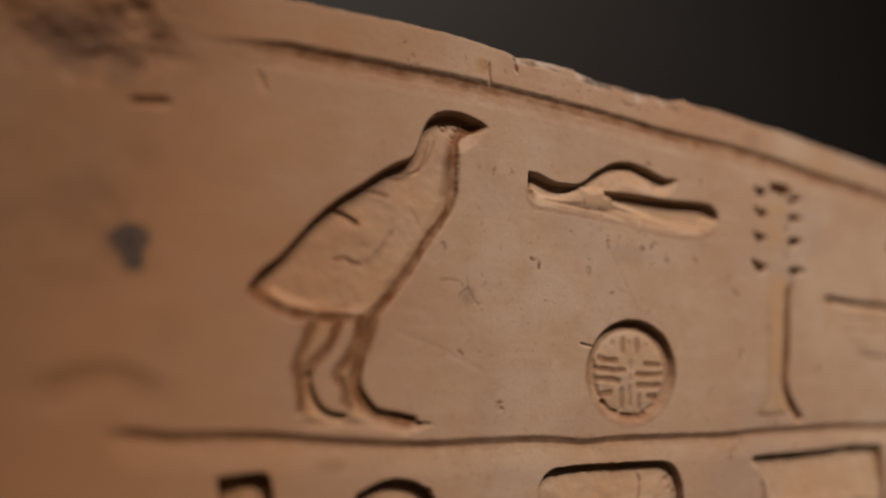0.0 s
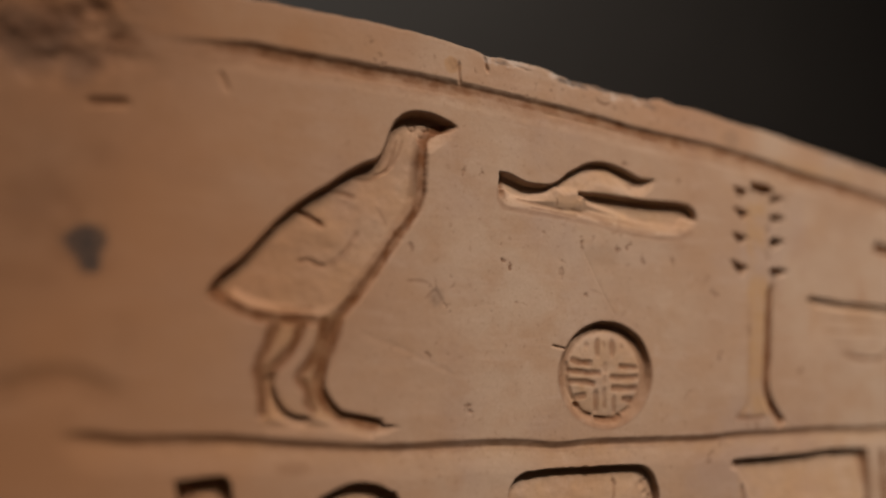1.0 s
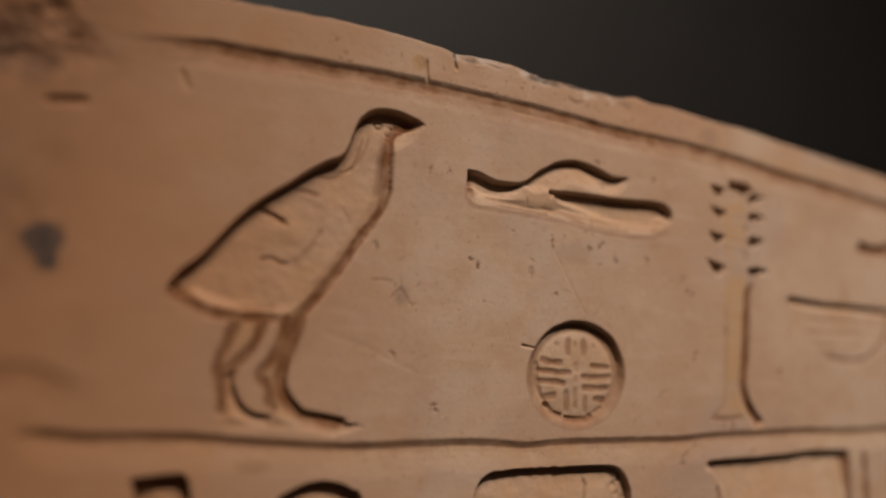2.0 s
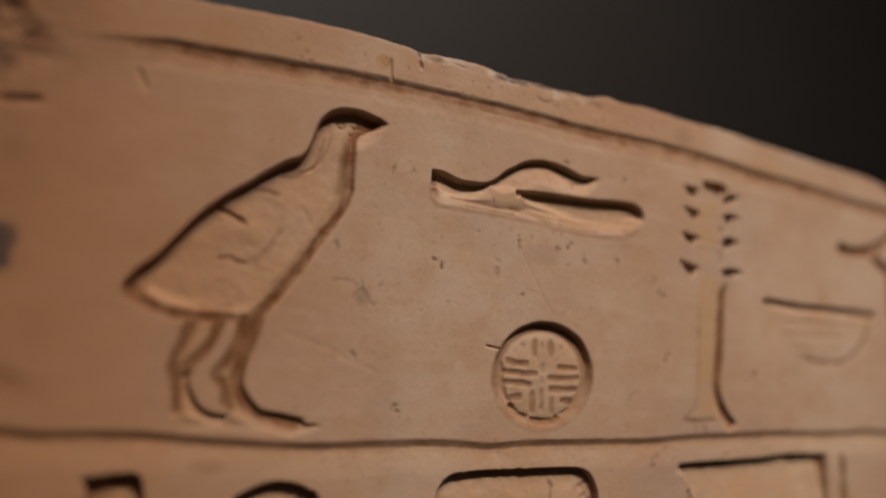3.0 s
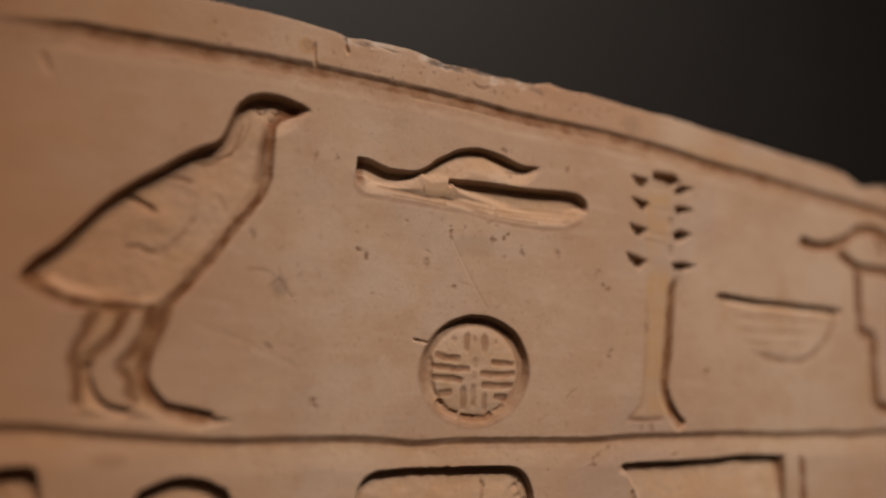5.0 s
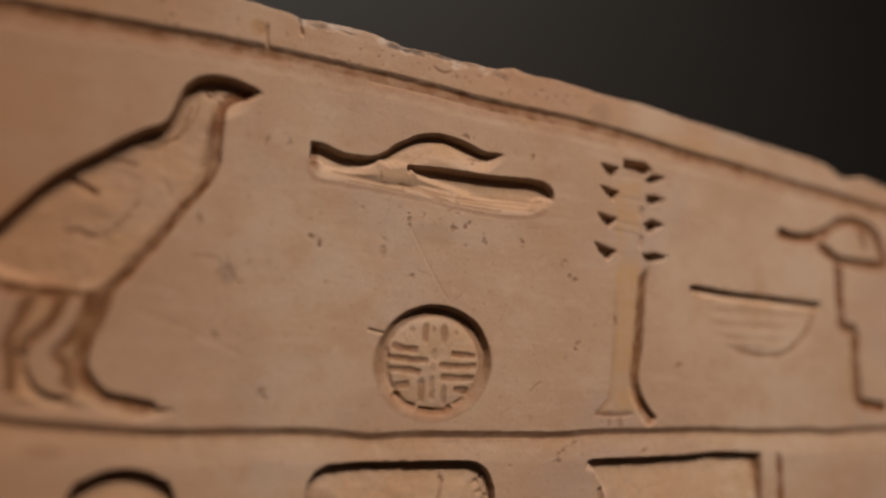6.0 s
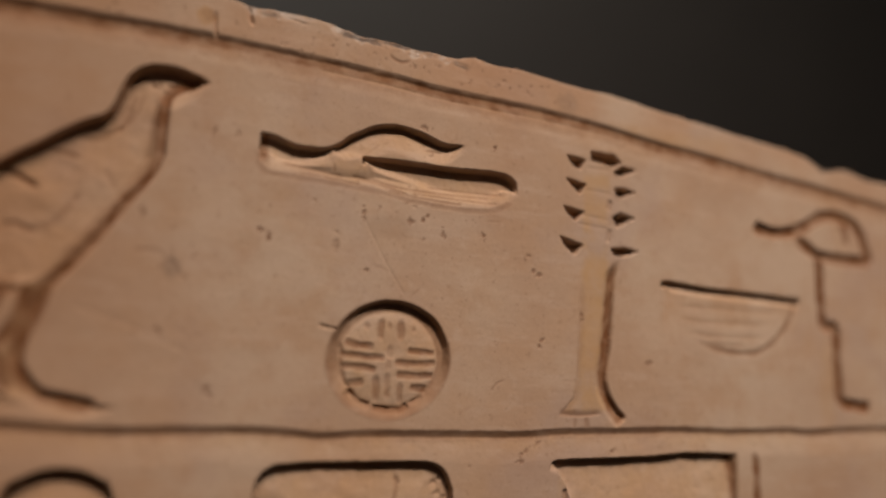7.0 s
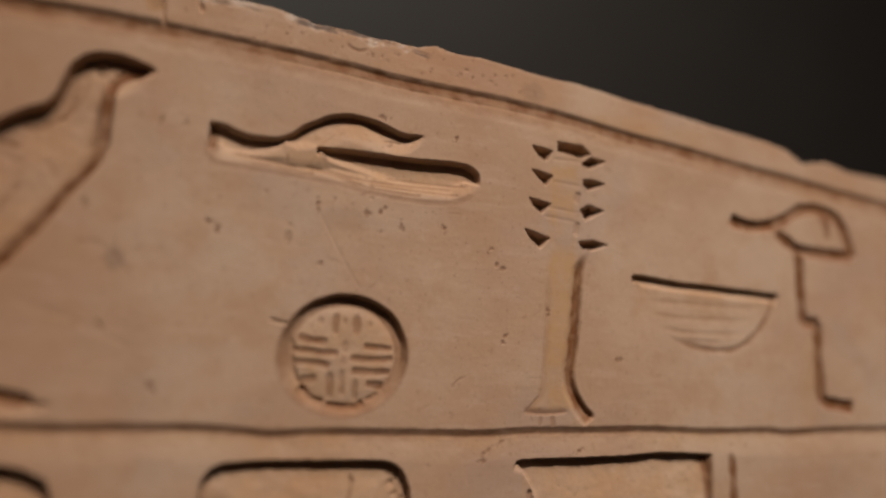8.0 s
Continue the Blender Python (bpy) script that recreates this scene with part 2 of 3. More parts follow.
def pit(u, v, r, deep, dirt=0.5, long=None):
    """A small ragged hole, longer one way than the other, with dirt left in it."""
    long, turn = long or random.uniform(1.0, 1.9), random.uniform(0, math.pi)
    p = np.array([[u - r, v - r], [u + r, v + r]])
    at = near(p, r * 2)
    x, y = U[at] - u, V[at] - v
    a, b = x * math.cos(turn) + y * math.sin(turn), y * math.cos(turn) - x * math.sin(turn)
    q = np.hypot(a / long ** 0.6, b * long ** 0.6) / r + 1.2 * clouds(U[at], V[at], r * 0.8, int(abs(u * 7 + v * 3)))
    H[at] += deep * np.clip(1.1 - q, 0, 1)
    DIRT_SHADE[at] = np.maximum(DIRT_SHADE[at], dirt * step01((1.1 - q) * 2))


def facet(text, deep, wide, grey=0.7):
    """A broken hollow along the line, with dust lying in it."""
    p = curve(text)
    at = near(p, wide)
    d, side, s, run = to_line(p, at)
    k = step01((1 - 2 * d / wide) * 1.5 + 0.5 * clouds(U[at], V[at], 2.0, 55)) * step01(s / 2.5 + 0.3) * step01((run - s) / 2.5 + 0.3)
    H[at] += deep * k
    GREY[at] = np.maximum(GREY[at], grey * k * step01(0.7 + clouds(U[at] / 3, V[at], 1.2, 56)))


# border line under the rim, register line
GROOVE = """-158 87.4  -147 89.2  -139.6 90.3  -131.8 91.7  -125 92.1  -115 92.5  -97 93.2  -77 94  -56 94  -34 93.6  -10 93  8.4 91.8
 28.4 91.5  50 91.3  72.5 90.2  97 87.8  122.5 86.2  150 83.8  180 82  211 79.5  236 77.8  275 75"""
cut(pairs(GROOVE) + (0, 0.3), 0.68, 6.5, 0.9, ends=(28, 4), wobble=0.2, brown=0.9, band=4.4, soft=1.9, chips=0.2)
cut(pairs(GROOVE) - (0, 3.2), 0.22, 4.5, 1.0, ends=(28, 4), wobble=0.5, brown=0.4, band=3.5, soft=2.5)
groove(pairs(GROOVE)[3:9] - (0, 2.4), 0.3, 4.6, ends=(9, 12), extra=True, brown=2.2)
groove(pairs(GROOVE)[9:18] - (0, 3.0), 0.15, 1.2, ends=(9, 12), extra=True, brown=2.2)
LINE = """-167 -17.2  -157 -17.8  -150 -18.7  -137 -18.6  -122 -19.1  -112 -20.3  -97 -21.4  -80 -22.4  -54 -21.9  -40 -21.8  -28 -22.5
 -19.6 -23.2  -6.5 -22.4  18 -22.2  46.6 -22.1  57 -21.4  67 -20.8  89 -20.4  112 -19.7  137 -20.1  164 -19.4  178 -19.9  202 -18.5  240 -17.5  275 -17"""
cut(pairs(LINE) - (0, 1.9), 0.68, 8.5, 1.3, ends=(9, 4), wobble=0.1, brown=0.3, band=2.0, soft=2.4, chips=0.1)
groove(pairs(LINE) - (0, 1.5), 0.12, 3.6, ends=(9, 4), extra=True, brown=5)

# bird
BACK = """-134.7 19.8  -133.1 22.7  -131 25.6  -127.2 29.1  -123.1 34.4  -119 40  -114.8 45  -109.5 49.9  -104.1 54  -99.3 58.2
 -94.4 61.8  -89.6 64.5  -88 66.8  -86.9 70.2  -85.7 74.9  -84.2 78  -81.6 80.5  -77.9 82  -72.7 82.2  -67.7 81  -62.4 79.3"""
FRONT = """-62.4 79.1  -70.3 76.1  -73 73  -73.4 67.8  -73.2 61.3  -73.4 53.9  -75.4 47.7  -78.4 42.9  -82.5 36.2  -86.4 29.1
 -91.1 21.7  -95.7 15.4  -97.8 10.9  -99.4 6.2  -100.3 -0.4  -100.7 -5.2  -98.5 -9.7  -94.9 -13.3  -89 -14.5  -81.1 -16.3"""
HEAD = "-86.5 71  -85.7 74.9  -84.2 78  -81.6 80.5  -77.9 82  -72.7 82.2  -67.7 81  -62.4 79.3"
BIRD = np.vstack([pairs(BACK), pairs(FRONT), pairs("-81 -17.5  -117.5 -17.5  -120 -0.9  -116 12  -130.4 17.5")])
BODY = np.vstack([pairs(BACK), pairs(FRONT)[:12], pairs("-103.8 13.2  -116.1 13.2  -122.5 14.3  -127.3 16")])
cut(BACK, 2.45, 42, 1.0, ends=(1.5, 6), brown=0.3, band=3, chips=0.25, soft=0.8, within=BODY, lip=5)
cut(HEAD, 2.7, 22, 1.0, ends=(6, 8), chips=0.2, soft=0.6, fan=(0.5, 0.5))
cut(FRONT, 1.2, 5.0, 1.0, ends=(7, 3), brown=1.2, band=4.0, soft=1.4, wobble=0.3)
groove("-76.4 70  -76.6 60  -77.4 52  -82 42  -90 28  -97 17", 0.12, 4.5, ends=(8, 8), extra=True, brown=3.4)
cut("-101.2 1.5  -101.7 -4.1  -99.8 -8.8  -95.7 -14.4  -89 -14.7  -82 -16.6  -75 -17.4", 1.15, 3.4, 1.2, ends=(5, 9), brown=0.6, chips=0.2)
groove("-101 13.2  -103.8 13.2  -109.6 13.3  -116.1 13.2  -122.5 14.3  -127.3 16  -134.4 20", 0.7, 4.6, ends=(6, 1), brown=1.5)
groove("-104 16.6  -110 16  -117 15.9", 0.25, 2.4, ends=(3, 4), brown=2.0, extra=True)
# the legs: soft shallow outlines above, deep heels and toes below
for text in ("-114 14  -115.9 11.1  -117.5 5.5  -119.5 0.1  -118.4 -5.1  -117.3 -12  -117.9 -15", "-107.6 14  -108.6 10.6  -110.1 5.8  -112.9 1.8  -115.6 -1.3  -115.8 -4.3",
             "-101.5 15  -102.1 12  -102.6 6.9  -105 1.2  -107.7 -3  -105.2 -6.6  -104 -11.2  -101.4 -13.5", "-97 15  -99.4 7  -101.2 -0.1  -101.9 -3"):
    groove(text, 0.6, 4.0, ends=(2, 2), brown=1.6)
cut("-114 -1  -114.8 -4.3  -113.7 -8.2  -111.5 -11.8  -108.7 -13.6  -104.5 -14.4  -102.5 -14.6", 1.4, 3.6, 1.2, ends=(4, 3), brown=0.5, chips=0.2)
groove("-81.1 -17.4  -96.3 -17.2  -117.5 -16.9", 0.35, 3, ends=(5, 5))
groove("-112.2 45.6  -111.2 44.6  -107.3 43.4  -103.3 40.9", 0.85, 2.2, ends=(0.5, 3), brown=0.9, extra=True)
groove("-111.6 29.6  -107.8 31  -105.2 29.5  -102 29.6", 0.45, 1.9, brown=1.0, extra=True)
groove("-102 29.6  -97.5 33.7  -93.4 41.4", 0.22, 2.4, brown=2.0, extra=True)
groove("-86.2 60.2  -84.2 66.1  -83.0 72.9", 0.28, 1.3, brown=1.6, extra=True)
groove("-90.5 59.6  -86 61.5  -82.5 67  -81 73", 0.25, 1.2, brown=1.6, extra=True)
groove("-96.5 57.5  -91 58  -85 62.5", 0.25, 1.6, brown=1.4, extra=True)
groove("-104 52.5  -98.5 52.4  -94.5 51.2", 0.25, 2.0, brown=2.0, extra=True)
groove("-89 50  -86 46  -84.5 43", 0.15, 1.2, brown=1.6, extra=True)
groove("-79.6 77.4  -78.4 76  -77 76.8  -77.8 78.3  -79.4 77.6", 0.55, 1.1, ends=(0.1, 0.1), extra=True)
groove("-75.4 77.9  -74 76.6  -72.6 77.4  -73.6 78.6", 0.5, 1.1, extra=True)
groove("-76 75.6  -75.6 74.2  -74 74", 0.4, 0.9, extra=True)
for leg in ("-117.5 -15.5  -115.9 -12  -119 -3  -118.5 3  -115 13  -106.6 13  -109 8  -114.5 0  -114.6 -7  -110 -12.5  -103 -14.2", "-102 -15  -104.5 -10  -107.5 -3.4  -104 6  -103 15  -95.7 15.4  -99.4 6.2  -100.7 -5.2  -95 -13  -84 -15.6"):
    p = pairs(leg)
    at = near(p, 1)
    OCHRE[at] = np.maximum(OCHRE[at], inside(p, at) * 0.9)
    BROWN[at] = np.maximum(BROWN[at], inside(p, at) * 0.3 * step01(0.3 + 1.2 * clouds(U[at], V[at], 3, 37)))

# curved strokes
STROKES = pairs("""-48 68.5  -37.3 67  -26.5 67  -19.5 72  -12.2 77  -2.5 78.5  8 76  22 75.5  21 72  36.5 67.5  41.5 65  42.5 59  39.9 55.5  31.3 52  16.3 51  1.8 52  -10.1 53.3
 -25.3 54  -36.2 54.2  -43.3 54.6  -46 56.4""")
BAR = "-14.4 61.4  -14.6 64.1  -11.3 64.3  -1.5 64.7  8.6 64.9  19.1 65.1  29.8 65.9  36.5 65.5  40.1 63.1  41 58.9"
cut("-46 56.6  -46.6 61.6  -46.6 66.7", 0.8, 5, 1.0, ends=(4, 0.01), brown=0.8, soft=0.9)
cut("-46.6 66.7  -42.8 66.4  -37.3 64.7  -31.9 64.5  -26.5 64.9  -23 66.8", 2.15, 30, 1.0, ends=(0.01, 4), chips=0.25, soft=0.7, fan=(0, 3), within=STROKES, lip=7)
cut("-26.5 64.9  -23 66.8  -19.5 70  -15.9 72.4  -12.2 74.6  -7.5 76.1  -2.5 76.5  2.6 75.8  7.9 74.4  13.2 73  20.6 73.7", 2.2, 9.5, 1.2, ends=(4, 6), chips=0.25, soft=0.7, fan=(1, 1))
cut(BAR, 2.25, 34, 1.0, ends=(0.8, 3), chips=0.25, soft=0.7, fan=(5, 0), within=STROKES, lip=7)
BASIN = pairs("-47 64.5  -37 62.6  -27 61  -20 59.5  -14 60.5  -11 63  40 64  42.5 59  39.9 55.5  31.3 52  16.3 51  1.8 52  -10.1 53.3  -25.3 54  -36.2 54.2  -43.3 54.6  -46.5 56.4")
at = near(BASIN, 1)
carve(at, 1.9 * inside(BASIN, at) * step01(to_line(np.vstack([BASIN, BASIN[:1]]), at)[0] / 7.5))
groove("-47 62  -46 56.4  -43.3 54.6  -36.2 54.2  -25.3 54  -10.1 53.3  1.8 52  16.3 51  31.3 52  39.9 56.2", 0.12, 2.4, ends=(3, 3), extra=True, brown=3.0)
for text, w in (("-12.1 57.2  1.9 55.4  31.4 56.4", 1.2), ("-6.1 53.9  8 52.9  20.6 52.7", 1.3), ("-18.1 57.3  -10.4 56.1  1.7 53.6", 1.3), ("8 57.4  24 57.8  37 58.2", 1.0), ("2 54.2  18 54.4  34 54.6", 1.0),
                ("-40 58.5  -30 57.2  -20 56.6", 1.2), ("-35 55.8  -24 55.4  -14 54.6", 0.9)):
    groove(text, 0.16, w, extra=True, brown=2.6)
groove("-23.6 61  -23.5 57", 0.2, 0.9, extra=True, brown=2.5)
groove("6 69.6  9.5 70.2  13 69.8", 0.4, 0.8, extra=True, brown=1.0)

# round sign: a bowl with a disc of lattice strokes
at = near(np.array([[-22.0, -22], [22, 22]]), 3)
r, a = np.hypot(U[at] * 0.985 + 0.1, (V[at] + 0.4) * 1.055), np.arctan2(V[at], U[at])
r = r + 0.25 * clouds(U[at], V[at], 6, 71)
lean = 0.5 - 0.5 * np.cos(a - radians(72))
wall = 0.9 + 3.6 * lean ** 1.2
floor_h = np.where(r < 15.9, 2.5 - 0.9 * (1 - (r / 15.9) ** 6), 2.6 + 0.15 * lean)
FRESH[at] = np.maximum(FRESH[at], 0.15 * (r < 15) * step01(0.3 + clouds(U[at], V[at], 4, 72)))
floor_h = floor_h * (1 - 0.35 * lean)
carve(at, floor_h * np.clip((19.9 - r) / wall, 0, 1))
# brown tint in a ring between the disc and the bowl's lip
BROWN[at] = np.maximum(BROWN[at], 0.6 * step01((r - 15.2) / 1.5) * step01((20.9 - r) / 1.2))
for text, w in (("-14.6 4.3  -10.7 3.4  -5.6 3.3", 2.2), ("-15.6 0.4  -10.3 0  -1.7 -0.2", 2.0), ("-15 -3.2  -8.6 -3.4  -4.2 -4", 2.2), ("-12.6 -8.5  -7.8 -8", 2.2),
                ("6 2.5  10 2.2  15.1 2.1", 2.0), ("2 -1.5  9 -1.6  15.7 -1.2", 2.2), ("2.8 -5.3  9 -5.4  15.2 -5.2", 2.2), ("7.6 -9.3  13.2 -9.5", 2.3)):
    groove(text, 0.45, w * 1.2, ends=(0.7, 0.9), extra=True, brown=1.9)
for text, w, deep in (("-8.2 11.2  -7.9 8", 2.0, 0.5), ("-3.3 12.6  -3.5 5", 2.3, 0.6), ("3.1 12.4  3.3 5.2", 2.5, 0.6), ("-0.1 4.3  -0.2 -4.4", 2.0, 0.35), ("-4 -5.6  -3.3 -14.5", 2.4, 0.6),
                      ("-0.5 -4.5  0.2 -13.5", 1.7, 0.5), ("4 -7.5  4.6 -14.8", 2.0, 0.55), ("-0.8 12  -0.5 8.2", 1.4, 0.35), ("7.4 10.6  7.6 8", 1.6, 0.4), ("-11 8.6  -10.8 6.6", 1.4, 0.3)):
    groove(text, deep * 0.75, w * 1.2, ends=(2.2, 2.2), extra=True, brown=1.3)
groove("-16.1 4  -15.6 -3.7  -13.4 -9.1  -11 -13.1", 0.6, 2.0, extra=True, brown=0.9)
groove("-13 -11  -9.5 -14  -5.5 -15.3", 0.9, 2.8, ends=(1, 0.6), extra=True, brown=0.9)
groove("-4.2 -15.9  0.5 -16.4  5.1 -16.4  7 -14.8", 0.9, 2.6, ends=(0.5, 0.8), extra=True, brown=0.9)
groove("7.8 -14.4  12.2 -12.1", 0.6, 1.6, extra=True, brown=0.9)
groove("-23.6 8.9  -18 8", 0.6, 1.0, ends=(1.5, 0.3))

# pillar with notched head
NOTCHES = ("60.2 76.8  68.1 76  66 72.3  63 73.5", "60.4 68.1  68.6 66.8  66.3 63.1  63.5 65.2", "59.9 57.7  68.2 56.4  65.2 52.9  62 54.7", "58.8 46.4  68.4 44.1  65.3 40.3  61.4 42.9",
             "80.3 73  84 76  89.8 75.4  83.9 72.1", "81.1 67  84.3 67.7  90.1 66.8  83.8 63.9  81.6 64.9", "80.4 55.9  84 58  89.8 56.7  82.9 52.4", "80.4 44.2  86.2 45.1  92.2 44.3  85.9 41.7  81.7 41.9", "70.2 79.8  80 79.9  83.5 77.4  80.2 75.4  70.4 76.6")
for text in NOTCHES:
    wedge(text, 5.2)
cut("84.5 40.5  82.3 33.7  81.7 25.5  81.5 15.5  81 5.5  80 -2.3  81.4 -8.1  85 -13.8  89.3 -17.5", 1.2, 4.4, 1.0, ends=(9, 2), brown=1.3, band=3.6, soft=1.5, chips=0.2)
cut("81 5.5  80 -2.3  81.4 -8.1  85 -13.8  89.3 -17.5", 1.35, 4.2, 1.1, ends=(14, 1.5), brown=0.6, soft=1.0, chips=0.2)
cut("61.5 -16.6  65.5 -12  67.4 -8.6  67.8 4.8  67.8 16.5  67.7 32.3", 0.2, 3, ends=(2, 10))
cut("79.8 -16.2  71.1 -17.2  61.5 -16.8", 0.3, 2.5, ends=(4, 2), brown=0.5)
groove("68.3 -17.2  67.9 -21.6", 0.12, 1.8, ends=(1, 1), brown=3)
groove("72.7 -17.2  73.3 -21.6", 0.15, 2.4, ends=(1, 1), brown=3)
for text in ("67.6 73.2  80.3 73.9", "67.3 65  80.7 64.6", "66.7 55.3  81.1 54.5", "65.7 51.9  80.1 51"):
    groove(text, 0.14, 1.4)
cut("80.6 62  79.5 58", 0.5, 2.5, ends=(1, 1))
cut("80.6 51  79.8 46", 0.5, 2.5, ends=(1, 1))

# basket
cut("104.2 31  103.9 34.4  123.5 33.6  150.3 33.4  172 33", 2.1, 4.6, 1.0, ends=(0.8, 0.8), brown=0.4, chips=0.2)
cut("103.9 34.4  123.5 33.6  150.3 33.4  172 33", 0.5, 20, 1.1, ends=(3, 3), brown=0.1, band=9)
groove("171 32  169.9 30.9  166.7 23.5  160.5 16.1  153 10.6  144.1 8.8  132.5 9.5  124 11.3  117 14.5", 0.3, 3.0, ends=(2, 16), extra=True, brown=2.2)
for text in ("108.6 25.5  135 25.8  164.4 26.4", "110.6 20.7  126.6 20.1  160.9 21.4", "114.3 15.9  132.4 14.8  157 16", "122.6 11.8  132.4 11.7  147 12"):
    groove(text, 0.14, 2.2, ends=(8, 10), extra=True, brown=1.6)

# eye on a stand
groove("148.8 61.4  152.5 59.6  161.9 59.2  171.4 61.8", 1.7, 5.4, ends=(0.6, 4), brown=1.2)
groove("166 60  171.4 61.8  178 65.6  186.3 69.6  194.8 70.7  203.5 68.2  208.7 62.9  213.4 51.7", 1.15, 5.6, ends=(3, 1.5), brown=1.6)
groove("170.4 58.6  177.9 54.4  184.5 51.9  198.1 52  213.4 52.4", 1.15, 5.6, ends=(4, 1.5), brown=1.6)
groove("180 53.6  184.5 51.9  190 51.8", 0.5, 3.4, ends=(3, 3), extra=True)
groove("194.8 69  198.2 65.7  199.2 58", 0.4, 4.6, brown=2.2)
groove("183.2 51  184.2 36.9  185 24.8  187.6 22.6  193.6 22.3", 1.2, 5.6, ends=(2, 0.5), brown=1.6)
groove("193 22.5  192.9 13.2  194 -1.1  196 -8.6  204 -10  212 -10.8", 1.45, 5.6, ends=(0.5, 1.5), brown=1.6)
blot(OCHRE, 188, 0, 5, 16, 0.5, 66, edge=0.9)

# signs of the register below
cut("-38.5 -59.7  -37.6 -42.9  -37.6 -39.6  -36.5 -36.5  -34 -34  -29.6 -32.6  -15.5 -32.1  1.1 -32.1  9.8 -32  17 -32.6  20.8 -35  23.6 -40  24.5 -44  26 -59.7", 2.1, 20, 0.75, ends=(14, 8), brown=0.3, chips=0.25, soft=0.6, fan=(0.5, 0.5))
groove("5 -36  5.6 -42  3 -47  -6 -48.5", 0.25, 1.6, extra=True, brown=1.6)
for u, v in pairs("18 -40  20 -42.5  21.5 -45  19 -38.6  22 -48"):
    pit(u, v, 1.5, 0.4, 0.3)
cut("58.9 -35.6  60 -33.2  62.4 -31.9  78.3 -31.3  100.8 -30.5  115 -29.4  124.8 -29.2  139.5 -29.9", 2.1, 20, 0.75, ends=(6, 0.01), brown=0.3, chips=0.25, soft=0.6, fan=(0.7, 0.0))
cut("139.5 -29.9  140.4 -41.7  141 -59.7", 1.3, 4, 1.1, ends=(0.01, 4), brown=1.0, band=3.5, soft=1.4)
groove("65.6 -41.2  66.9 -59.7", 1.0, 3.0, ends=(2, 2))
groove("148.7 -28.1  150.1 -37.7  151.2 -59.7", 0.5, 4.2, ends=(5, 2), brown=2.0)
cut("-135.3 -59.7  -136.9 -36.5  -137.8 -31.4  -135.7 -30.7  -129.7 -30.2  -124.9 -30.6  -122.5 -37.3  -118 -59.7", 3.3, 24, 0.9, ends=(18, 6), brown=0.4)
cut("-106 -59.7  -100 -39.4  -96.9 -36.3  -92.8 -34.4  -88.5 -33.6  -83.6 -33.9  -78.4 -36.1  -74.8 -39.4  -68 -59.7", 2.7, 18, 0.9, ends=(16, 8), brown=0.4)

# worn marks at the other end of the register
groove("-170 66.8  -164.8 68  -158.5 68.6", 1.0, 3.2, ends=(3, 3))
groove("-137.9 82.9  -136.5 80.3  -134.8 76.8", 0.5, 2.2)
cut("-188 -10.5  -181.4 -8.1  -173.6 -4.9  -165 -3.8  -157 -6.9  -149.1 -11.9", 0.4, 9, 1.2, ends=(12, 12), soft=5, brown=0.35, band=5)

OCHRE[:] = np.maximum(OCHRE, step01(H / 0.8) * (0.3 + 0.4 * clouds(U, V, 8, 77)))
BROWN += 0.3 * step01((-135 - U) / 40) * step01(2.2 * clouds(U, V, 16, 73) - 0.3)
RUST[:] = step01((-40 - U) / 140) * (0.85 + 0.25 * clouds(U, V, 45, 79)) + 0.12 * step01(clouds(U, V, 60, 80) * 1.5)
at = near(np.array([[-135.0, -18], [-62, 83]]), 1)
body = inside(BIRD, at)
OCHRE[at] = np.maximum(OCHRE[at], body * 0.28 * step01(0.6 + clouds(U[at], V[at], 14, 78)))

H += step01((H - 0.15) / 0.6) * (0.09 * clouds(U, V, 2.8, 75) + 0.03 * clouds(U, V, 0.9, 76, 1))
line = np.interp(us, curve(GROOVE)[:, 0], curve(GROOVE)[:, 1], left=90)
RUST += 0.25 * step01((V - line[None]) / 3) * step01(0.6 + clouds(U, V, 22, 74)) * (U > -240) * (U < 278)

def tint(field, text, amount, seed):
    p = pairs(text)
    at = near(p, 1)
    edge = to_line(np.vstack([p, p[:1]]), at)[0] + 1.2 * clouds(U[at], V[at], 4, seed + 1)
    field[at] = np.maximum(field[at], amount * inside(p, at) * step01(edge / 3.0) * step01(0.65 + clouds(U[at], V[at], 7, seed)))


tint(OCHRE, "66 72  80 73  80 44  82 33  81 5  80 -2  85 -13  88 -16.5  62 -16.5  67 -8  67.8 16", 0.95, 101)
tint(OCHRE, "61.4 -16.7  67.2 -7.6  70.4 -1.5  78 -1.2  81 -9  86 -16.3", 1.0, 116)
tint(OCHRE, "-136 -31  -124 -30.5  -119 -58  -134 -58", 0.9, 102)
tint(OCHRE, "-105 -58  -97 -36  -88 -34  -79 -36  -70 -58", 0.8, 103)
tint(OCHRE, "-36 -36  -30 -33  17 -33  23 -40  24 -58  -36 -58", 0.5, 104)
tint(OCHRE, "61 -33  138 -31  139 -58  61 -58", 0.5, 105)
tint(OCHRE, "-46 66  -26 64  -14 63  38 64  40 56  30 51.5  0 52.5  -38 54.5  -46 56", 0.45, 106)
blot(DIRT_SHADE, -192, 92, 40, 24, 0.55, 107, edge=1.3)
blot(GREY, -184, 82, 9, 8, 0.75, 109, edge=1.0)
blot(GREY, -172, 77, 5, 5, 0.55, 110, edge=1.0)
blot(DIRT_SHADE, -176, 87, 16, 6, 0.6, 117, edge=1.2)
blot(BROWN, -163, 86, 4.5, 3, 0.7, 111, edge=0.9)
blot(BROWN, -178, 88, 9, 4, 0.6, 112, edge=0.9)
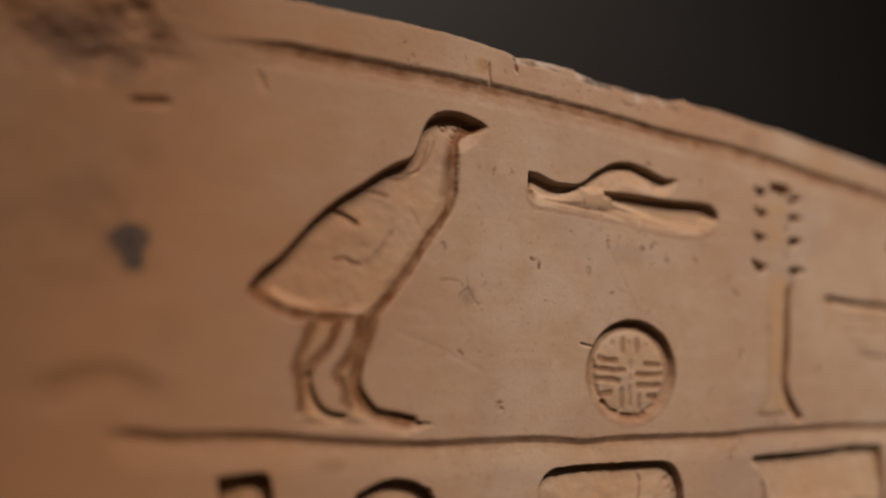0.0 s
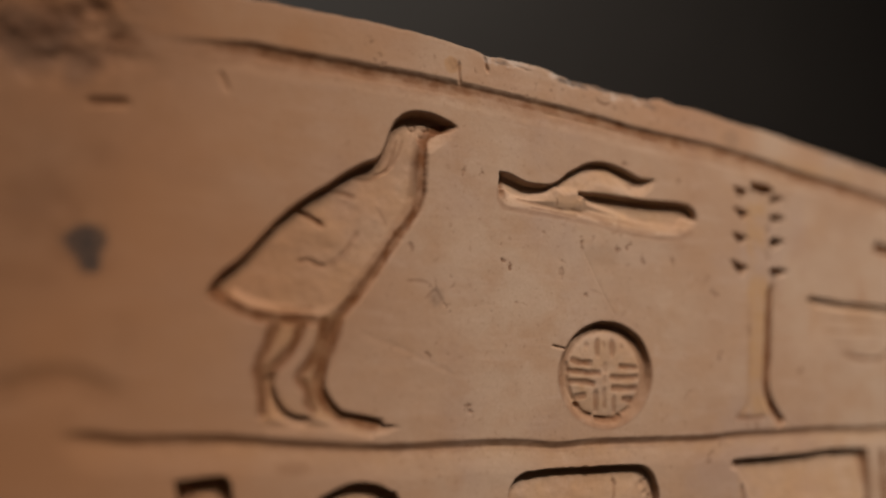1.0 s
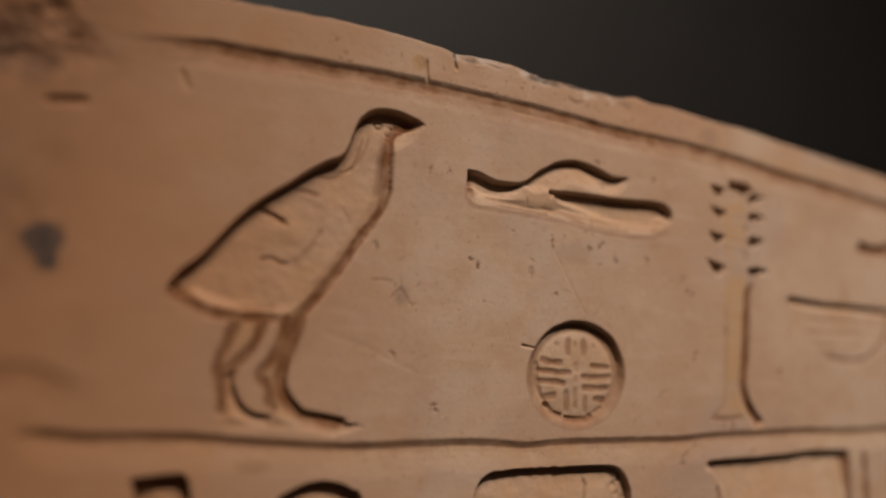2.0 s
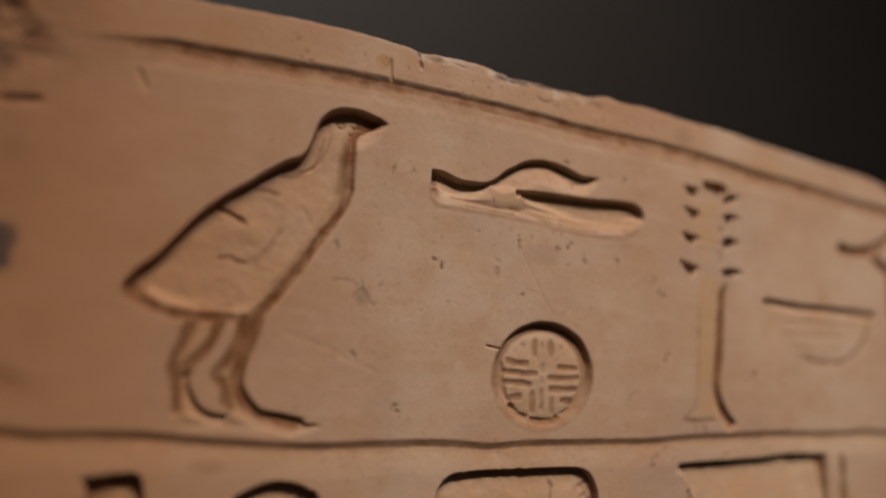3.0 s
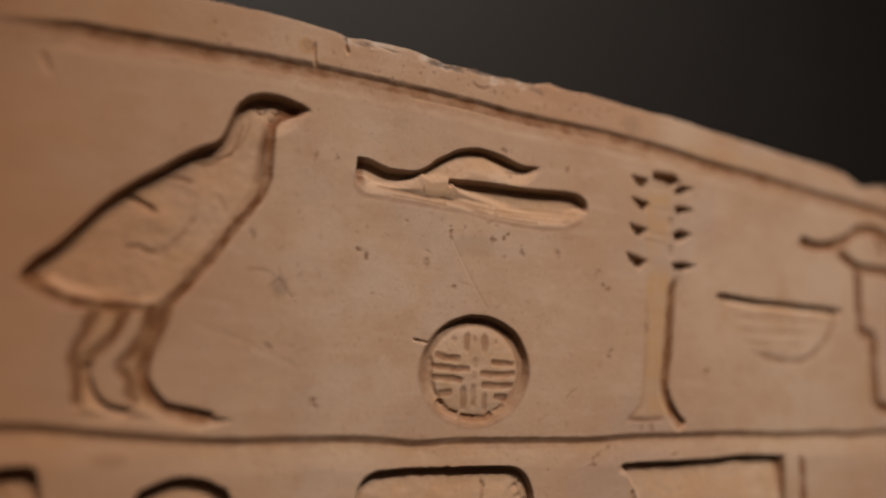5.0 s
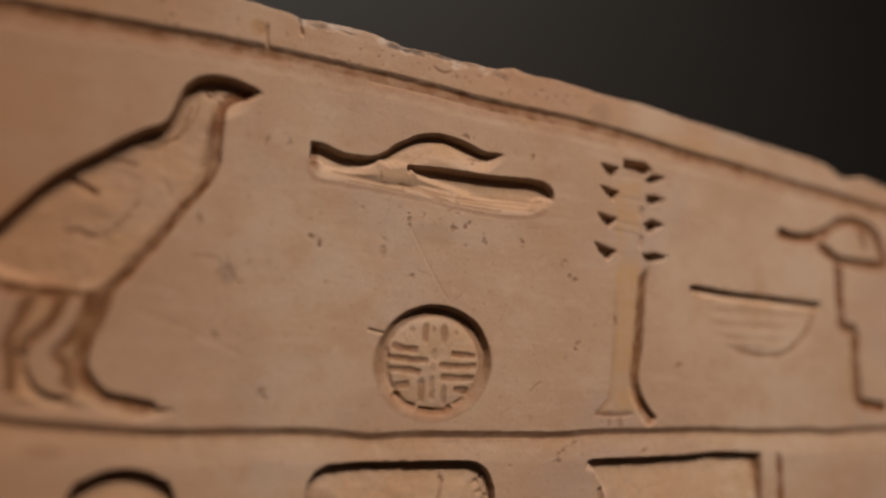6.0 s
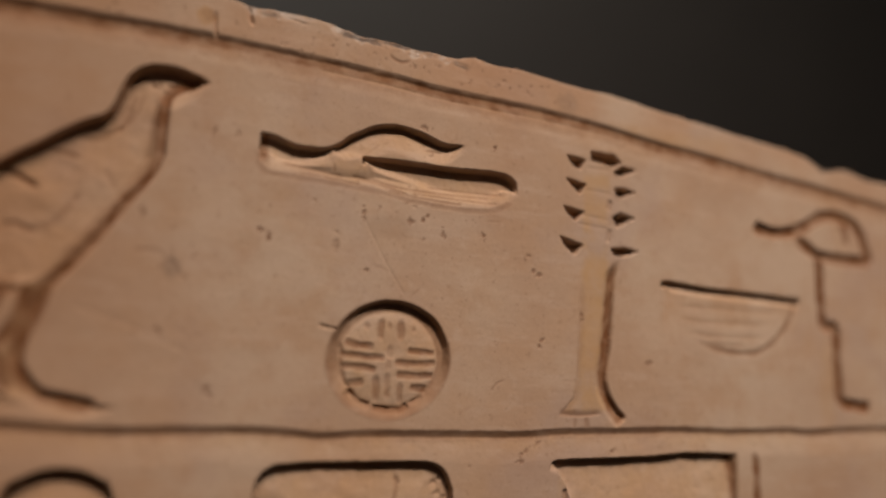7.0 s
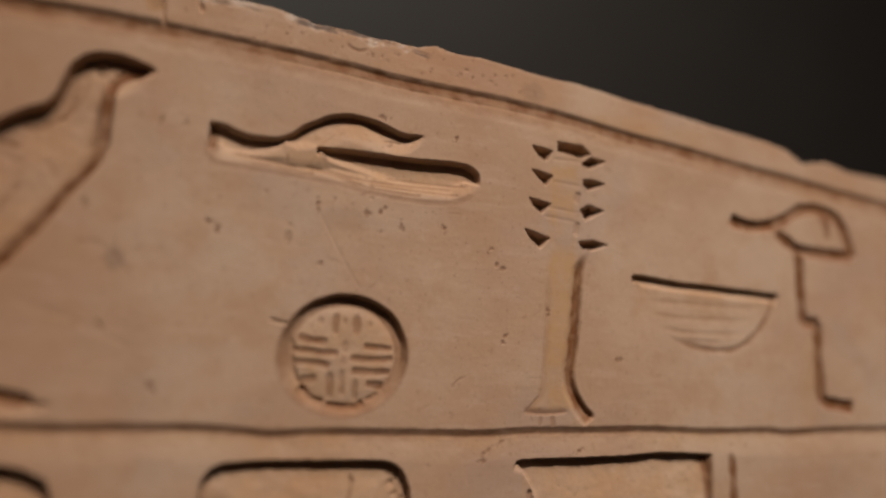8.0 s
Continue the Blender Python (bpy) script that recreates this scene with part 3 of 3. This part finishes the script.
blot(BROWN, -176, 44.5, 3.5, 4, 0.3, 113, edge=1.2)
blot(BROWN, -178, 21, 9, 3, 0.2, 114, edge=1.3)
blot(BROWN, -107, -28.9, 4.5, 1.6, 0.35, 115, edge=1.0)
# lens vignette towards the far left, painted into the stone's colour
blot(DIRT_SHADE, -205, 30, 22, 90, 0.3, 108, edge=1.5)

# broken, whitish upper edge and a damaged corner
T = np.repeat(top[None], len(V), 0) - V
chip = step01((U + 58) / 8) * step01((30 - U) / 12) * step01(0.55 + 1.1 * clouds(U, 0 * U, 9, 81))
reach = 1.0 + 4.6 * chip * (1 + 0.6 * clouds(U, V, 4, 82))
edge = np.clip(1 - T / reach, 0, 1)
H += edge * (0.08 + 0.5 * chip) * (1 + 0.6 * clouds(U, V, 2.0, 83))
FRESH[:] = np.maximum(FRESH, step01(edge * 3) * np.clip(chip * 1.4 + 0.12, 0, 1) * step01(0.55 + 1.3 * clouds(U, V, 2.5, 84)))
GREY[:] = np.maximum(GREY, 0.6 * step01(edge * 3) * chip * step01(-0.1 + 2.0 * clouds(U / 4, V + 0.12 * U, 1.5, 89)))
rough = step01((1.15 - np.hypot((U + 180) / 25, (V - 86) / 16) + 0.45 * clouds(U, V, 14, 85)) * 1.6) * (U < -140)
H += rough * (1.2 + 1.5 * clouds(U, V, 7, 86) + 0.5 * clouds(U, V, 2.2, 87))
DIRT_SHADE[:] = np.maximum(DIRT_SHADE, rough * step01(0.75 + 1.2 * clouds(U, V, 8, 88)))
H += 0.16 * clouds(U, V, 38, 91) + 0.07 * clouds(U, V, 9, 92) + 0.012 * clouds(U, V, 1.6, 93, 2)
H += 0.015 * clouds(U / 6, V, 1.3, 94, 2)

# stains, pits and scratches
blot(GREY, -165, 30.6, 4.6, 3.9, 1.0, edge=0.6)
blot(GREY, -163.8, 26.6, 2.8, 4.2, 1.0, 64, edge=0.7)
blot(OCHRE, -66.5, 100.4, 3.2, 2.8, 1.0)
blot(DIRT_SHADE, -66, 101, 2.0, 2.0, 0.3)
blot(GREY, -66.8, 23.2, 2.6, 3.2, 0.30, edge=0.8)
blot(GREY, 59.5, 96.5, 4.5, 3.4, 0.22, edge=0.9)
blot(GREY, -3, 43, 9, 4, 0.12, edge=0.9)
blot(FRESH, 16, 45, 13, 5, 0.16, 62, edge=1.2)
blot(FRESH, -60, 27, 12, 6, 0.14, 63, edge=1.2)
blot(OCHRE, 110, 91, 26, 4, 0.5, edge=0.9)
blot(OCHRE, -120, 99, 30, 5, 0.3, edge=0.9)
blot(DIRT_SHADE, -180, 50, 22, 26, 0.25, edge=1.2)
facet("-26 104.3  -16.8 104  -9.8 103.1", 0.15, 3.0, 0.9)
facet("-12 104.2  -2.8 104.2  7 103", 0.15, 2.2, 0.85)
facet("-51.8 105.9  -44.9 105.2", 0.12, 2.4, 0.85)
facet("-43 105.4  -36 104.8", 0.25, 1.0, 0.4)
facet("13.1 102.9  20.8 101.4", 0.12, 2.4, 0.7)
groove("-8.8 100.9  -7.4 99.3  -4.3 98.7  -1.4 100", 0.2, 1.3, extra=True, brown=3)
groove("-64.1 102.7  -63.8 98.7  -62.9 94.1", 0.7, 1.2, extra=True)
groove("-54.6 106.5  -54 103.5  -52.9 100.3", 0.9, 1.6, extra=True)
groove("-77.9 26.9  -73.1 27.3  -69.5 26.9", 0.1, 0.9, extra=True, brown=5.0)
groove("-71 21.4  -67.6 24.8  -64.3 20.7", 0.1, 0.9, extra=True, brown=5.0)
groove("-68.4 29.4  -67.4 26.5  -67.2 23.4", 0.08, 0.8, extra=True, brown=5.0)
groove("-13.1 45.1  -3.8 29.9  3.4 19.8", 0.12, 0.8, extra=True)
groove("34.9 -9.7  37.9 -6.4  40.4 -5.5", 0.12, 1.0, extra=True, brown=3.0)
groove("-90.8 10.4  -75 5  -59.3 -1.7", 0.06, 2.2, extra=True)
for u, v in pairs("""-76.7 38.3  -44 36.7  -41.2 34.4  -10 27.2  -13 46.4  -12.6 44  7 45.8  8.4 47.3  3.1 44.7  14.5 42.2  29.2 42.7  46.2 37.7  -53.5 65.5
 -68.6 4.3  -53.5 -12.5  31.5 74.4  5.6 77.2  48.8 32.5  51.3 31.7  53.6 8.7  52.8 6.4  69.5 17.8  99 3.2  48.1 -30.2  47.8 -32.1  54.5 -26.1  50.2 -28.4  84.2 -28.9  6 -38.1  9 68.8"""):
    pit(u, v, random.uniform(0.8, 1.35), random.uniform(0.12, 0.3), random.uniform(0.7, 0.95))
pit(-20.9, 34.9, 1.9, 0.2, 0.5, 2.2)
pit(-60, 65, 1.0, 0.2, 0.5, 2.5)
for k in range(26):                     # a crumbled patch under the strokes, and another before the bird
    u, v = (random.gauss(-4, 16), random.gauss(47, 4)) if k % 2 else (random.gauss(-58, 9), random.gauss(25, 7))
    pit(u, v, random.uniform(0.3, 0.75), random.uniform(0.05, 0.25), random.uniform(0.25, 0.6))
for k in range(70):
    u, v = random.uniform(-190, 240), random.uniform(-45, 103)
    pit(u, v, random.uniform(0.25, 0.6), random.uniform(0.03, 0.2), random.uniform(0.15, 0.55))
for k in range(70):
    pit(random.uniform(-100, 60), random.uniform(95, 104), random.uniform(0.3, 0.7), random.uniform(0.05, 0.25), random.uniform(0.3, 0.7))
for k in range(26):                     # short hairline scratches
    u, v, a, n = random.uniform(-60, 90), random.uniform(-18, 76), random.gauss(0.1, 0.5), random.uniform(2, 7)
    groove(np.array([[u, v], [u + n * math.cos(a) / 2, v + n * math.sin(a) / 2 + random.uniform(-0.4, 0.4)], [u + n * math.cos(a), v + n * math.sin(a)]]), 0.05, 0.8, extra=True, brown=random.uniform(2, 5))

# which places belong to which part
PIECES.append("border_band")
PIECE[(V > line[None] + 0.8) & (U > -240) & (U < 278)] = 1
piece("register_line", np.vstack([pairs(LINE) + (0, 1), (pairs(LINE) - (0, 6))[::-1]]), 0.5)
piece("bird_sign", BIRD, 1.0)
piece("curved_stroke_sign", "-47 67  -26 65.5  -12 75  -2.5 77  21 74.5  21 67  37 66  41.5 60  38 53  -10 53.5  -46 55", 1.0)
piece("round_sign", np.array([(20.8 * math.cos(q), 20.8 * math.sin(q)) for q in np.linspace(0, 6.2, 40)]), 0.8)
piece("pillar_sign", "60 77.5  70 80.5  82 80.5  90.5 76  92.8 44  83 33  81.5 -3  89.5 -17.7  61 -17  67 -8  67.5 38  58.5 46", 0.8)
piece("basket_sign", "103.5 35.5  172 34.2  163 18  142 7.8  119 12.8  105 29", 0.8)
piece("eye_sign", "148.5 64  151 57.8  172 57.5  182.5 51  182.5 38  186 22.5  191.5 21.5  193 -9  212 -11.5  212 -8  197 -6  195 24  189 25.5  187 50.5  217 50.8  214 60  206 71  190 74  172 64  163 61.5", 0.6)
piece("rounded_box_sign", "-39 -59.5  -38 -36  -30 -31  17 -31  24 -38  26.5 -59.5", 0.6)
piece("box_sign", "58.7 -59.5  58.7 -33  62 -30.4  125 -27.8  140 -28.4  141.6 -59.5", 0.6)
piece("square_sign", "-136.5 -59.5  -138.4 -30  -129 -29  -124.4 -29.3  -117 -59.5", 0.6)
piece("dome_sign", "-107 -59.5  -100 -38  -93 -33  -83 -32.6  -75 -37.5  -67 -59.5", 0.6)

piece("head", np.vstack([pairs(HEAD), pairs("-66 78.6  -71 75.5  -74 73  -86 72")]), 0.6, "bird_sign")
LEGS = ("-120.5 -0.5  -117.5 11  -108.5 11  -111 4.5  -114 0  -113.5 -7  -109 -12.3  -101.8 -13.6  -101.8 -16.2  -118 -16.4", "-108.6 -3  -104 6.5  -103.4 11  -97.5 11  -99.8 4  -100.2 -4  -94.5 -12.8  -81 -15.4  -81 -17.2  -101.4 -16.4  -105.5 -9")
for text in LEGS:
    piece("leg", text, 0.3, "bird_sign")
piece("lattice_disc", np.array([(15.8 * math.cos(q), 15.3 * math.sin(q) - 0.4) for q in np.linspace(0, 6.2, 40)]), 0.2, "round_sign")
for text in NOTCHES:
    piece("notch", text, 0.5, "pillar_sign")
piece("foot", "61 -17  67 -8.2  79.6 -8.2  83 -17", 0.3, "pillar_sign")
piece("stand", "181 49  182 38  183.5 22  191 20  192 -9  212 -13  212 -8  197.5 -6  195.5 24.5  187.5 25.5  186 49", 0.3, "eye_sign")

# the sheet: front, worn edge, top and back
deep_v = top[None] + np.array([0.05, 0.3, 0.4, 0.0, -2.0])[:, None]
deep_h = np.array([0.8, 4, 12, 60, 88])[:, None] + 0 * top[None] + H[-1:] * np.array([1, 1, 0.5, 0, 0])[:, None]
back_v = np.linspace(0, 1, 6)[1:, None] * (SLAB_BOTTOM * 1000 - deep_v[-1:]) + deep_v[-1:]
GU = np.vstack([U, np.repeat(us[None], 10, 0)])
GV = np.vstack([V, deep_v, back_v])
GH = np.vstack([H, deep_h, np.full((5, len(us)), 90.0)])
rows, cols = GU.shape
co = np.stack([GU, GH, GV], -1).reshape(-1, 3) / 1000
index = np.arange(rows * cols).reshape(rows, cols)
faces = np.stack([index[:-1, :-1], index[:-1, 1:], index[1:, 1:], index[1:, :-1]], -1).reshape(-1, 4)
which = np.zeros((rows - 1, cols - 1), int)
which[:len(V) - 1] = PIECE[:-1, :-1]
which = which.ravel()
e1, e2 = co[faces[:, 2]] - co[faces[:, 0]], co[faces[:, 3]] - co[faces[:, 1]]
fn = np.cross(e1, e2)
normal = np.zeros_like(co)
for k in range(4):
    for axis in range(3):
        normal[:, axis] += np.bincount(faces[:, k], fn[:, axis], len(co))
normal /= np.linalg.norm(normal, axis=1, keepdims=True) + 1e-15
fields = {}
for name, field in (("ochre", OCHRE), ("grey", GREY), ("dirt", DIRT_SHADE), ("fresh", FRESH), ("rust", RUST), ("brown", BROWN)):
    fields[name] = np.concatenate([np.clip(field, 0, 1).ravel(), np.zeros(10 * cols)]).astype(np.float32)

stela = new("stela")
stela.location = (0, 0, BASE_Z + SLAB_BOTTOM)
tagged(stela, "warm limestone stela with sunk carved signs, chipped arched rim", "stela")
SHIFT = np.array([0, 0, -SLAB_BOTTOM])
LABELS = {"slab": "smooth warm limestone slab with small pits", "border_band": "arched plain border band with a chipped whitish edge", "register_line": "long incised line between two rows of signs",
          "bird_sign": "sunk carved standing bird outline", "curved_stroke_sign": "deeply cut curved double stroke", "round_sign": "sunk round sign with a lattice of strokes",
          "pillar_sign": "carved pillar with a notched head and flared foot", "basket_sign": "carved half-round basket with faint weave lines", "eye_sign": "incised eye shape over a stepped line",
          "rounded_box_sign": "deeply cut box with rounded corners", "box_sign": "deeply cut square-cornered box", "square_sign": "small deeply cut square", "dome_sign": "deeply cut dome shape",
          "lattice_disc": "low round disc crossed by short strokes", "notch": "small dark wedge-shaped notch", "foot": "flared ochre-tinted foot", "stand": "stepped incised line below the eye"}


MADE = {}


def sheet_part(name, chosen, under):
    f = faces[chosen]
    used, f = np.unique(f, return_inverse=True)
    f = f.reshape(-1, 4)
    me = bpy.data.meshes.new(name)
    me.vertices.add(len(used)), me.loops.add(f.size), me.polygons.add(len(f))
    me.vertices.foreach_set("co", (co[used] + SHIFT).ravel().astype(np.float32))
    me.loops.foreach_set("vertex_index", f.ravel().astype(np.int32))
    me.polygons.foreach_set("loop_start", np.arange(0, f.size, 4, dtype=np.int32))
    me.update(calc_edges=True)
    me.validate()
    me.shade_smooth()
    me.normals_split_custom_set_from_vertices(normal[used].tolist())
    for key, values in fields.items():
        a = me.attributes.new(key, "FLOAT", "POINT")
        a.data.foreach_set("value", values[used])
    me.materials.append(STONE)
    ob = new(name, me)
    ob.parent = MADE.get(under, stela)
    MADE[name] = ob
    return tagged(ob, LABELS.get(name, ""))


for k, name in enumerate(PIECES):
    sheet_part(name, which == k, UNDER.get(k, ""))

# the two narrow sides of the slab
for name, c in (("side", 0), ("side", cols - 1)):
    ring = co[index[:, c]] + SHIFT
    bm = bmesh.new()
    bm.faces.new([bm.verts.new(q) for q in (ring if c else ring[::-1])])
    me = bpy.data.meshes.new(name)
    bm.to_mesh(me), bm.free()
    me.materials.append(STONE)
    new(name, me).parent = stela
